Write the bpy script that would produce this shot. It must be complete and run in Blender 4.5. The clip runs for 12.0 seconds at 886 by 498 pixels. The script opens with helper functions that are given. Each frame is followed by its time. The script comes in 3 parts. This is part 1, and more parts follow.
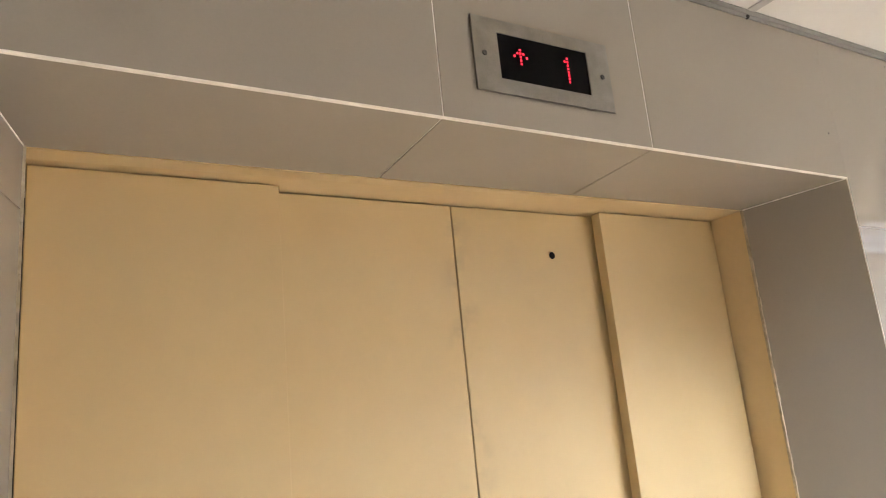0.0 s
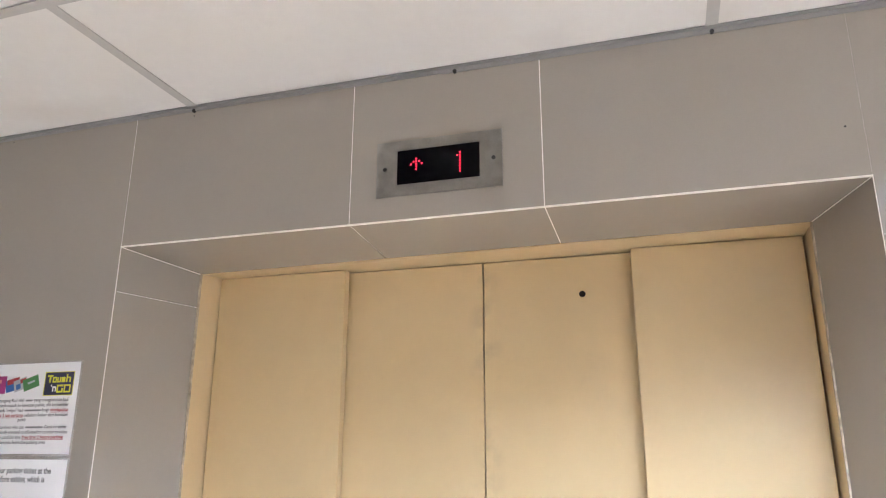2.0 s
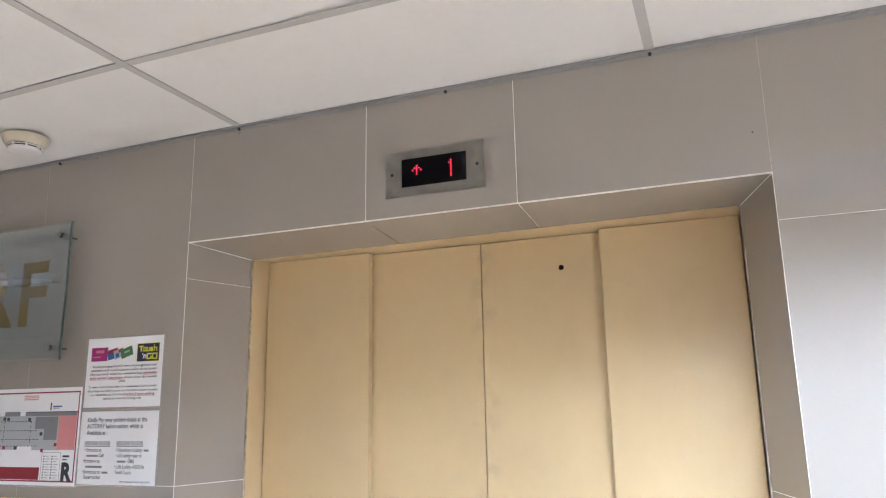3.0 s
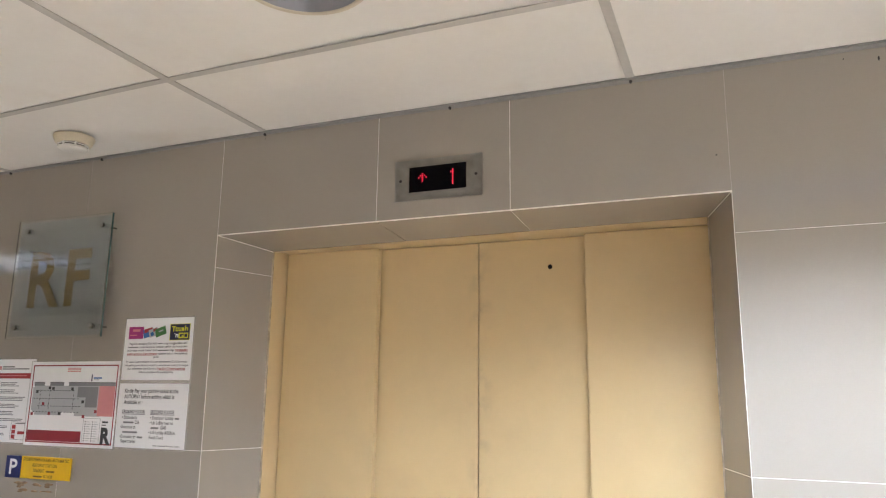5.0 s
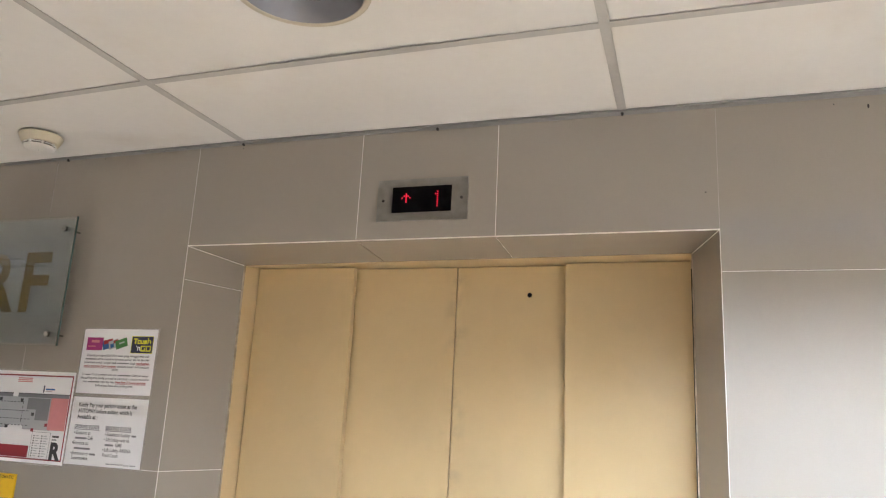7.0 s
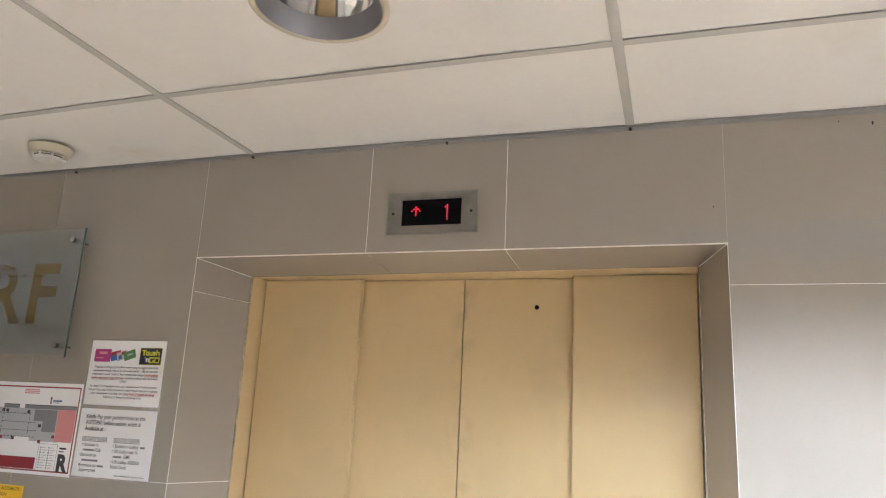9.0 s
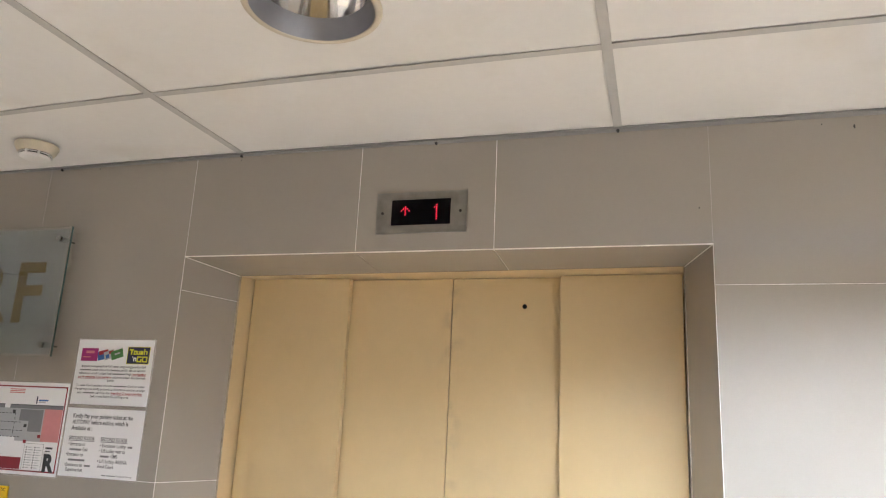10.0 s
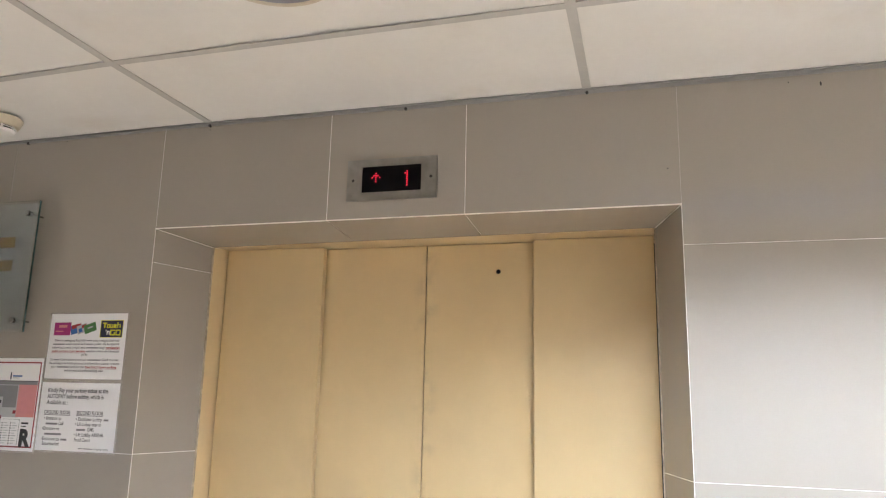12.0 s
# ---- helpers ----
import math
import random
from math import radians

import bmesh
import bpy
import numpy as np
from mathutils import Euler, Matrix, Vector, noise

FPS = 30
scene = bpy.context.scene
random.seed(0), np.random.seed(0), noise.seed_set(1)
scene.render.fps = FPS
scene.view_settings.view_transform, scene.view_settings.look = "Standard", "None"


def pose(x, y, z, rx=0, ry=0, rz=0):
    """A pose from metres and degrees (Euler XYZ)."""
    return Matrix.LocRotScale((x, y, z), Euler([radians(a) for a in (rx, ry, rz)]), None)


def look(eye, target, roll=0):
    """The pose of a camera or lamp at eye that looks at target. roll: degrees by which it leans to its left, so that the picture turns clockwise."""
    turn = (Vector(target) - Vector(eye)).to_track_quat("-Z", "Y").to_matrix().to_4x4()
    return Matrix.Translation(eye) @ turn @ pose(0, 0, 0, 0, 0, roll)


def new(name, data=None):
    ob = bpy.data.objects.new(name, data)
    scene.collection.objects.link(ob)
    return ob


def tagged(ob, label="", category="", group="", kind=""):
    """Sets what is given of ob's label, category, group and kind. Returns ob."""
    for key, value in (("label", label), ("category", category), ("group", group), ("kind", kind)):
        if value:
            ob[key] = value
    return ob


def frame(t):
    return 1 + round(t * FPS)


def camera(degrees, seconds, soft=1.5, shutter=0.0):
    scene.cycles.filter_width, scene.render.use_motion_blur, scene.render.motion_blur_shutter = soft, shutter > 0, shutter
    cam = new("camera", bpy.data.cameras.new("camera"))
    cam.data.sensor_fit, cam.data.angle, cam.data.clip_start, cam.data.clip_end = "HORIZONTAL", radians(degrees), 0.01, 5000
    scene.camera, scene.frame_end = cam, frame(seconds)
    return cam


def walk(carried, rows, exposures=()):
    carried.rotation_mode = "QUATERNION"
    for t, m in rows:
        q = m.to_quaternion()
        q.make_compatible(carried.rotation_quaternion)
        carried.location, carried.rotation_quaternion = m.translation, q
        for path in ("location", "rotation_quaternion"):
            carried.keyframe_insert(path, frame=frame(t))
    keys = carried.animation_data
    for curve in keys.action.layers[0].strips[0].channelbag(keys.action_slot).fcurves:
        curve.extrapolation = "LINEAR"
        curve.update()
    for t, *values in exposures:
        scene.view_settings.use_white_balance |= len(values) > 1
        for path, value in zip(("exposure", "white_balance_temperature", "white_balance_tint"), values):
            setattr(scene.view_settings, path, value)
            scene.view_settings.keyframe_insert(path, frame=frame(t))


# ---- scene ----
cam = camera(62.9, 12.0, soft=1.15)
PATH = [
    (0, (-0.101, -0.84, 1.698), (0.912, 0.822, 2.159), -5.5),
    (0.2, (0.037, -0.935, 1.69), (0.876, 0.812, 2.183), -4.0),
    (0.5, (0.222, -1.037, 1.699), (0.823, 0.797, 2.222), -2.1),
    (0.7, (0.358, -1.065, 1.693), (0.789, 0.817, 2.216), -1.3),
    (1, (0.555, -1.054, 1.7), (0.71, 0.845, 2.308), 2.3),
    (1.2, (0.675, -1.077, 1.696), (0.637, 0.831, 2.295), -0.0),
    (1.5, (0.882, -1.171, 1.675), (0.479, 0.697, 2.263), 3.3),
    (1.7, (0.98, -1.262, 1.659), (0.452, 0.587, 2.208), 0.4),
    (2, (1.077, -1.392, 1.639), (0.515, 0.445, 2.195), 0.2),
    (2.2, (1.133, -1.474, 1.628), (0.5, 0.33, 2.216), 0.2),
    (2.5, (1.196, -1.6, 1.62), (0.491, 0.19, 2.167), -0.8),
    (3, (1.328, -1.727, 1.623), (0.625, 0.095, 2.055), -1.0),
    (3.2, (1.372, -1.76, 1.623), (0.68, 0.075, 2.011), -0.6),
    (4.8, (1.445, -1.935, 1.601), (0.692, -0.134, 2.035), 1.0),
    (5, (1.445, -1.951, 1.603), (0.713, -0.133, 2.002), 0.7),
    (5.2, (1.445, -1.97, 1.607), (0.679, -0.164, 2.0), -0.1),
    (5.5, (1.435, -1.976, 1.614), (0.689, -0.162, 2.006), -1.0),
    (5.7, (1.437, -1.965, 1.623), (0.701, -0.148, 2.021), -1.4),
    (6, (1.427, -1.937, 1.64), (0.725, -0.11, 2.053), 1.2),
    (6.2, (1.412, -1.931, 1.644), (0.71, -0.109, 2.076), 1.3),
    (6.5, (1.389, -1.926, 1.637), (0.664, -0.11, 2.057), 2.2),
    (7, (1.37, -1.929, 1.628), (0.742, -0.084, 2.079), 2.9),
    (7.5, (1.361, -1.946, 1.626), (0.744, -0.105, 2.104), 3.0),
    (7.7, (1.353, -1.946, 1.626), (0.731, -0.11, 2.116), 2.9),
    (9.5, (1.321, -1.978, 1.631), (0.734, -0.126, 2.105), 2.8),
    (10, (1.315, -1.985, 1.63), (0.752, -0.125, 2.105), 2.7),
    (10.5, (1.314, -1.983, 1.628), (0.766, -0.116, 2.093), 2.7),
    (11, (1.313, -1.973, 1.627), (0.773, -0.102, 2.08), 2.5),
    (11.5, (1.318, -1.969, 1.617), (0.784, -0.094, 2.067), 2.0),
    (12, (1.356, -1.966, 1.612), (0.827, -0.08, 2.015), 1.3),
]
EXPOSURES = [(0.0, -0.10, 6400, 15), (0.5, 0.0, 6170, 15), (1.0, 0.12, 5950, 17), (1.5, 0.12, 5750, 17), (2.5, -0.06, 5490, 17), (3.2, -0.16, 5540, 16), (4.8, -0.34, 6000, 15), (12.0, -0.35, 6030, 15)]
walk(cam, [(t, look(eye, target, roll)) for t, eye, target, roll in PATH], EXPOSURES)


# ---- world: a closed indoor lobby, no daylight ----
world = bpy.data.worlds.new("world")
scene.world = world
world.use_nodes = True
world.node_tree.nodes["Background"].inputs["Color"].default_value = (0.02, 0.02, 0.02, 1)
world.node_tree.nodes["Background"].inputs["Strength"].default_value = 0.1
TUBE_POWER = 465.0
TUBE_COLOR = (0.79, 0.885, 1.0)


# ---- materials ----
def material(name, color, rough=0.5, metal=0.0, vary=0.06, scale=3.0, fine=60.0, bump=0.0, bump_scale=200.0, coat=0.0,
             rough_vary=0.0, spots=None, spot_amount=0.0, spot_scale=6.0, per_piece=0.0, spec=0.5):
    m = bpy.data.materials.new(name)
    m.use_nodes = True
    nt = m.node_tree
    n, l = nt.nodes, nt.links
    b = n["Principled BSDF"]
    b.inputs["Roughness"].default_value = rough
    b.inputs["Metallic"].default_value = metal
    b.inputs["Specular IOR Level"].default_value = spec
    b.inputs["Coat Weight"].default_value = coat
    b.inputs["Coat Roughness"].default_value = 0.08
    geo = n.new("ShaderNodeNewGeometry")

    def noise_at(sc, detail=4.0):
        t = n.new("ShaderNodeTexNoise")
        t.inputs["Scale"].default_value, t.inputs["Detail"].default_value = sc, detail
        l.new(geo.outputs["Position"], t.inputs["Vector"])
        return t.outputs["Fac"]

    def ramp(value, a, c, to_a, to_c):
        r = n.new("ShaderNodeMapRange")
        r.inputs["From Min"].default_value, r.inputs["From Max"].default_value = a, c
        r.inputs["To Min"].default_value, r.inputs["To Max"].default_value = to_a, to_c
        l.new(value, r.inputs["Value"])
        return r.outputs["Result"]

    def times(x, y):
        k = n.new("ShaderNodeMath")
        k.operation = "MULTIPLY"
        l.new(x, k.inputs[0])
        l.new(y, k.inputs[1])
        return k.outputs[0]

    tone = times(ramp(noise_at(scale), 0.3, 0.7, 1 - vary, 1 + vary), ramp(noise_at(fine), 0.3, 0.7, 1 - vary / 2, 1 + vary / 2))
    if per_piece:
        info = n.new("ShaderNodeObjectInfo")
        tone = times(tone, ramp(info.outputs["Random"], 0, 1, 1 - per_piece, 1 + per_piece))
    mix = n.new("ShaderNodeMix")
    mix.data_type, mix.blend_type = "RGBA", "MULTIPLY"
    mix.inputs["Factor"].default_value = 1.0
    mix.inputs["A"].default_value = (*color, 1)
    l.new(tone, mix.inputs["B"])
    out = mix.outputs["Result"]
    if spots:
        s = n.new("ShaderNodeMix")
        s.data_type = "RGBA"
        l.new(ramp(noise_at(spot_scale, 6.0), 0.56, 0.74, 0.0, spot_amount), s.inputs["Factor"])
        l.new(out, s.inputs["A"])
        s.inputs["B"].default_value = (*spots, 1)
        out = s.outputs["Result"]
    l.new(out, b.inputs["Base Color"])
    if rough_vary:
        l.new(ramp(noise_at(5.0), 0.3, 0.7, rough - rough_vary, rough + rough_vary), b.inputs["Roughness"])
    if bump:
        k = n.new("ShaderNodeBump")
        k.inputs["Strength"].default_value, k.inputs["Distance"].default_value = bump, 0.002
        l.new(noise_at(bump_scale), k.inputs["Height"])
        l.new(k.outputs["Normal"], b.inputs["Normal"])
    return m


def glowing(name, color, strength):
    m = bpy.data.materials.new(name)
    m.use_nodes = True
    b = m.node_tree.nodes["Principled BSDF"]
    b.inputs["Base Color"].default_value = (*color, 1)
    b.inputs["Emission Color"].default_value = (*color, 1)
    b.inputs["Emission Strength"].default_value = strength
    return m


TILE = material("greige_porcelain", (0.328, 0.293, 0.245), rough=0.022, spec=0.5, vary=0.025, scale=2.0, fine=260.0, rough_vary=0.006, per_piece=0.02, bump=0.003, bump_scale=7.0)
GROUT = material("white_grout", (0.86, 0.82, 0.75), rough=0.8, vary=0.12, scale=14.0, bump=0.3, bump_scale=300.0, spots=(0.45, 0.38, 0.3), spot_amount=0.45, spot_scale=18.0)
PLASTER = material("plain_plaster", (0.74, 0.69, 0.615), rough=0.7, vary=0.04, bump=0.1)
FLOOR = material("beige_floor_tile", (0.69, 0.565, 0.43), rough=0.3, vary=0.06)
CEIL = material("ceiling_board", (0.79, 0.77, 0.72), rough=0.85, vary=0.02, scale=1.5, fine=35.0, bump=0.25, bump_scale=350.0, spots=(0.62, 0.55, 0.45), spot_amount=0.3, spot_scale=3.0)
GRID = material("grey_grid_enamel", (0.50, 0.485, 0.445), rough=0.45, vary=0.05, scale=8.0)
ANGLE = material("grey_wall_angle", (0.27, 0.263, 0.245), rough=0.55, vary=0.03, scale=8.0)
DOOR = material("cream_door_paint", (0.605, 0.455, 0.235), rough=0.38, vary=0.03, scale=2.2, fine=14.0, rough_vary=0.06, bump=0.02, bump_scale=25.0, spots=(0.40, 0.30, 0.18), spot_amount=0.14, spot_scale=5.0)


def wear_at_meeting_edge(m, x_seam):
    """Grey hand marks along the edges where the two middle panels meet."""
    nt = m.node_tree
    n, l = nt.nodes, nt.links
    b = n["Principled BSDF"]
    before = b.inputs["Base Color"].links[0].from_socket
    geo, sep = n.new("ShaderNodeNewGeometry"), n.new("ShaderNodeSeparateXYZ")
    l.new(geo.outputs["Position"], sep.inputs[0])
    off, gap = n.new("ShaderNodeMath"), n.new("ShaderNodeMath")
    off.operation, gap.operation = "SUBTRACT", "ABSOLUTE"
    off.inputs[1].default_value = x_seam
    l.new(sep.outputs["X"], off.inputs[0])
    l.new(off.outputs[0], gap.inputs[0])
    near = n.new("ShaderNodeMapRange")
    near.inputs["From Min"].default_value, near.inputs["From Max"].default_value = 0.0, 0.05
    near.inputs["To Min"].default_value, near.inputs["To Max"].default_value = 1.0, 0.0
    l.new(gap.outputs[0], near.inputs["Value"])
    t, cut, k = n.new("ShaderNodeTexNoise"), n.new("ShaderNodeMapRange"), n.new("ShaderNodeMath")
    t.inputs["Scale"].default_value, t.inputs["Detail"].default_value = 16.0, 5.0
    l.new(geo.outputs["Position"], t.inputs["Vector"])
    cut.inputs["From Min"].default_value, cut.inputs["From Max"].default_value = 0.5, 0.68
    cut.inputs["To Max"].default_value = 0.5
    l.new(t.outputs["Fac"], cut.inputs["Value"])
    k.operation = "MULTIPLY"
    l.new(near.outputs["Result"], k.inputs[0])
    l.new(cut.outputs["Result"], k.inputs[1])
    mix = n.new("ShaderNodeMix")
    mix.data_type = "RGBA"
    mix.inputs["B"].default_value = (0.33, 0.26, 0.17, 1)
    l.new(k.outputs[0], mix.inputs["Factor"])
    l.new(before, mix.inputs["A"])
    l.new(mix.outputs["Result"], b.inputs["Base Color"])


wear_at_meeting_edge(DOOR, 0.655)
FRAME = material("cream_frame_paint", (0.65, 0.495, 0.27), rough=0.4, vary=0.03, scale=6.0, bump=0.1, bump_scale=60.0)
# near-black colour that paints shade into gaps, hole and plate edge
DARK = material("gap_shade_black", (0.012, 0.010, 0.008), rough=0.9, spec=0.1)
STEEL = material("brushed_steel", (0.275, 0.265, 0.24), rough=0.32, metal=1.0, vary=0.1, scale=40.0, fine=400.0, rough_vary=0.08, bump=0.08, bump_scale=90.0)
CHROME = material("satin_chrome", (0.34, 0.34, 0.33), rough=0.18, metal=1.0, vary=0.05)
SCREW = material("dark_screw", (0.018, 0.017, 0.016), rough=0.6, metal=0.0)
BLACKGLASS = material("black_acrylic", (0.002, 0.002, 0.003), rough=0.12, vary=0.02, spec=0.06)
LED = glowing("red_led", (1.0, 0.02, 0.05), 1.7)
TUBE = glowing("fluorescent_tube", TUBE_COLOR, TUBE_POWER)
LOUVRE = material("white_louvre_blade", (0.86, 0.86, 0.87), rough=0.35, vary=0.02)
# spine and housing are blackened to imitate metal reflecting dark at low angles
SPINE = material("dimmed_louvre_spine", (0.010, 0.010, 0.011), spec=0.03, rough=0.5, vary=0.03)
HOUSING = material("dimmed_lamp_housing", (0.012, 0.012, 0.013), spec=0.03, rough=0.5, vary=0.03)
LAMPTOP = material("white_lamp_reflector", (0.85, 0.85, 0.85), rough=0.4, vary=0.02)
PAPER = material("white_paper", (0.86, 0.86, 0.86), rough=0.45, vary=0.015, coat=0.6)
CAPWHITE = material("white_plastic_cap", (0.78, 0.76, 0.71), rough=0.45, vary=0.03)
CREAM = material("aged_cream_plastic", (0.64, 0.57, 0.42), rough=0.45, vary=0.06, scale=20.0)
OCHRE = material("yellowed_plastic", (0.62, 0.42, 0.15), rough=0.5, vary=0.08, scale=20.0)
RIM = material("cream_trim_ring", (0.60, 0.53, 0.40), rough=0.45, vary=0.05)
MATTEGREY = material("grey_reflector", (0.30, 0.30, 0.31), rough=0.42, metal=0.6, vary=0.04)
MIRROR = material("polished_reflector", (0.75, 0.74, 0.72), rough=0.07, metal=1.0, vary=0.02)


# ---- building blocks ----
def box(bm, x0, x1, y0, y1, z0, z1, bevel=0.0):
    r = bmesh.ops.create_cube(bm, size=1.0, matrix=Matrix.Translation(((x0 + x1) / 2, (y0 + y1) / 2, (z0 + z1) / 2)) @ Matrix.Diagonal((x1 - x0, y1 - y0, z1 - z0, 1)))
    if bevel:
        edges = {e for v in r["verts"] for e in v.link_edges}
        bmesh.ops.bevel(bm, geom=list(edges), offset=bevel, segments=2, profile=0.6, affect="EDGES")


def prism(bm, outline, axis, a, c):
    """A closed outline of pairs, drawn out along an axis from a to c."""
    def at(p, k):
        return {"x": (k, p[0], p[1]), "y": (p[0], k, p[1]), "z": (p[0], p[1], k)}[axis]
    lo, hi = [bm.verts.new(at(p, a)) for p in outline], [bm.verts.new(at(p, c)) for p in outline]
    bm.faces.new(lo)
    bm.faces.new(hi)
    for i in range(len(outline)):
        j = (i + 1) % len(outline)
        bm.faces.new((lo[i], lo[j], hi[j], hi[i]))
    bmesh.ops.recalc_face_normals(bm, faces=bm.faces)


def lathe(bm, profile, centre, axis="z", steps=48, close=False):
    """Turn pairs of radius and height round an axis through centre."""
    c = Vector(centre)
    rings = []
    for r, h in profile:
        ring = []
        for k in range(steps):
            a = 2 * math.pi * k / steps
            u, v = r * math.cos(a), r * math.sin(a)
            ring.append(bm.verts.new(c + Vector((u, v, h) if axis == "z" else (u, h, v) if axis == "y" else (h, u, v))))
        rings.append(ring)
    for p, q in zip(rings, rings[1:]):
        for k in range(steps):
            m = (k + 1) % steps
            bm.faces.new((p[k], p[m], q[m], q[k]))
    if close:
        bm.faces.new(rings[0])
        bm.faces.new(rings[-1])
    bmesh.ops.recalc_face_normals(bm, faces=bm.faces)


def mesh_of(name, bm, *mats, smooth=False):
    me = bpy.data.meshes.new(name)
    bm.to_mesh(me)
    bm.free()
    for m in mats:
        me.materials.append(m)
    if smooth:
        for p in me.polygons:
            p.use_smooth = True
    return me


def part(name, bm, mat, parent=None, label="", smooth=False):
    ob = new(name, mesh_of(name, bm, mat, smooth=smooth))
    if parent:
        ob.parent = parent
        ob.matrix_parent_inverse = parent.matrix_world.inverted()
    return tagged(ob, label)


def thing(name, at, label, category, group=""):
    ob = new(name)
    ob.location = at
    ob.empty_display_size = 0.05
    bpy.context.view_layer.update()
    return tagged(ob, label, category, group)


def boxed(name, dims, mat, parent=None, label="", bevel=0.0):
    bm = bmesh.new()
    box(bm, *dims, bevel)
    return part(name, bm, mat, parent, label)


# ---- plan ----
CEILING = 2.48
WEST, EAST, SOUTH = -8.6, 5.2, -4.0
X_L, X_R = -0.170, 1.462          # outer corners of the lift portal
I_L, I_R = -0.098, 1.396          # inner corners, the reveals are splayed
LINTEL, HEADER = 2.132, 2.122
HEADER_DIP = 0.010                # the front lip of the header hangs lower at the west end
REVEAL = 0.228                    # depth of the tiled reveal
JOINTS_TOP = (0.434, 0.867)       # joints over the portal
BACK = 0.0008                     # grout lies this far behind the tile faces
ROW_Z = (0.0, 0.222, 0.822, 1.422, 2.022, CEILING + 0.03)



def dipping(bm):
    """Lower the verts along the header's front lip towards the west end."""
    for v in bm.verts:
        if abs(v.co.y - REVEAL) < 0.004 and HEADER - 0.002 < v.co.z < HEADER + 0.035:
            v.co.z -= HEADER_DIP * (I_R - v.co.x) / (I_R - I_L)
    return bm


# ---- setting ----
floor = tagged(boxed("floor", (WEST - 0.15, EAST + 0.15, SOUTH - 0.15, 0.6, -0.15, 0.0), FLOOR), "beige polished lobby floor", "floor", kind="structure")
bm = bmesh.new()
prism(bm, [(WEST - 0.15, BACK), (X_L - 0.0025, BACK), (I_L - 0.003, REVEAL), (I_L - 0.003, 0.6), (WEST - 0.15, 0.6)], "z", 0, 2.75)
prism(bm, [(X_R + 0.0025, BACK), (EAST + 0.15, BACK), (EAST + 0.15, 0.6), (I_R + 0.003, 0.6), (I_R + 0.003, REVEAL)], "z", 0, 2.75)
for x0, x1 in zip((X_L - 0.01, *JOINTS_TOP), (*JOINTS_TOP, X_R + 0.01)):
    prism(bm, [(BACK, LINTEL + 0.0016), (BACK, 2.75), (0.6, 2.75), (0.6, HEADER + 0.031), (REVEAL + 0.0008, HEADER + 0.031), (REVEAL, HEADER + 0.0032)], "x", x0, x1)
for v in bm.verts:
    if abs(v.co.y - REVEAL) < 0.001 and abs(v.co.z - HEADER - 0.0032) < 0.001:
        v.co.z -= HEADER_DIP * (I_R - v.co.x) / (I_R - I_L)
wall_north = tagged(part("wall_north", bm, GROUT), "greige porcelain-tiled lobby wall with white grout and a lift portal", "wall", kind="structure")
# unseen walls added to close the room; placed and toned for bounced light
tagged(boxed("wall_south", (WEST - 0.15, EAST + 0.15, SOUTH - 0.15, SOUTH, 0, 2.75), PLASTER), "plain light wall added out of view to close the lobby and bounce light", "wall", kind="structure")
tagged(boxed("wall_west", (WEST - 0.15, WEST, SOUTH, 0.0, 0, 2.75), PLASTER), "plain light wall added out of view to close the lobby and bounce light", "wall", kind="structure")
tagged(boxed("wall_east", (EAST, EAST + 0.15, SOUTH, 0.0, 0, 2.75), PLASTER), "plain light wall added out of view to close the lobby and bounce light", "wall", kind="structure")
# unseen sheet, painted black so the gaps between the doors look dark
boxed("shaft_lining", (I_L - 0.05, I_R + 0.05, 0.58, 0.6, 0, 2.2), DARK, wall_north)

SAG = 0.009


def drop_at(x, y):
    """The ceiling hangs a little lower towards the west, and more so away from the wall angle."""
    west = min(max((0.6 - x) / 1.35, 0.0), 1.35)
    return SAG * max(min(x, 0.0), -2.44) - 0.020 * west * min(max(-y / 0.467, 0.0), 1.0)


def sagging(bm):
    for v in bm.verts:
        v.co.z += drop_at(v.co.x, v.co.y)
    return bm


def ceiling_at(x, y=0.0):
    return CEILING + drop_at(x, y)


# ceiling boards in a grid of 1.22 by 0.61 m, holes for lights
XS = [WEST] + [1.22 * k for k in range(-7, 5)] + [EAST]
YS = [SOUTH] + [-0.467 - 0.61 * k for k in range(5, -1, -1)] + [0.0]
# the two at x 3.66 are unseen, added to brighten the east side
TROFFERS_AND_FILL = [(1.22, -1.687), (-3.66, -1.687), (3.66, -1.687), (3.66, -3.517)]
LAMP_XY, LAMP_R = (0.628, -0.757), 0.150
bm = bmesh.new()
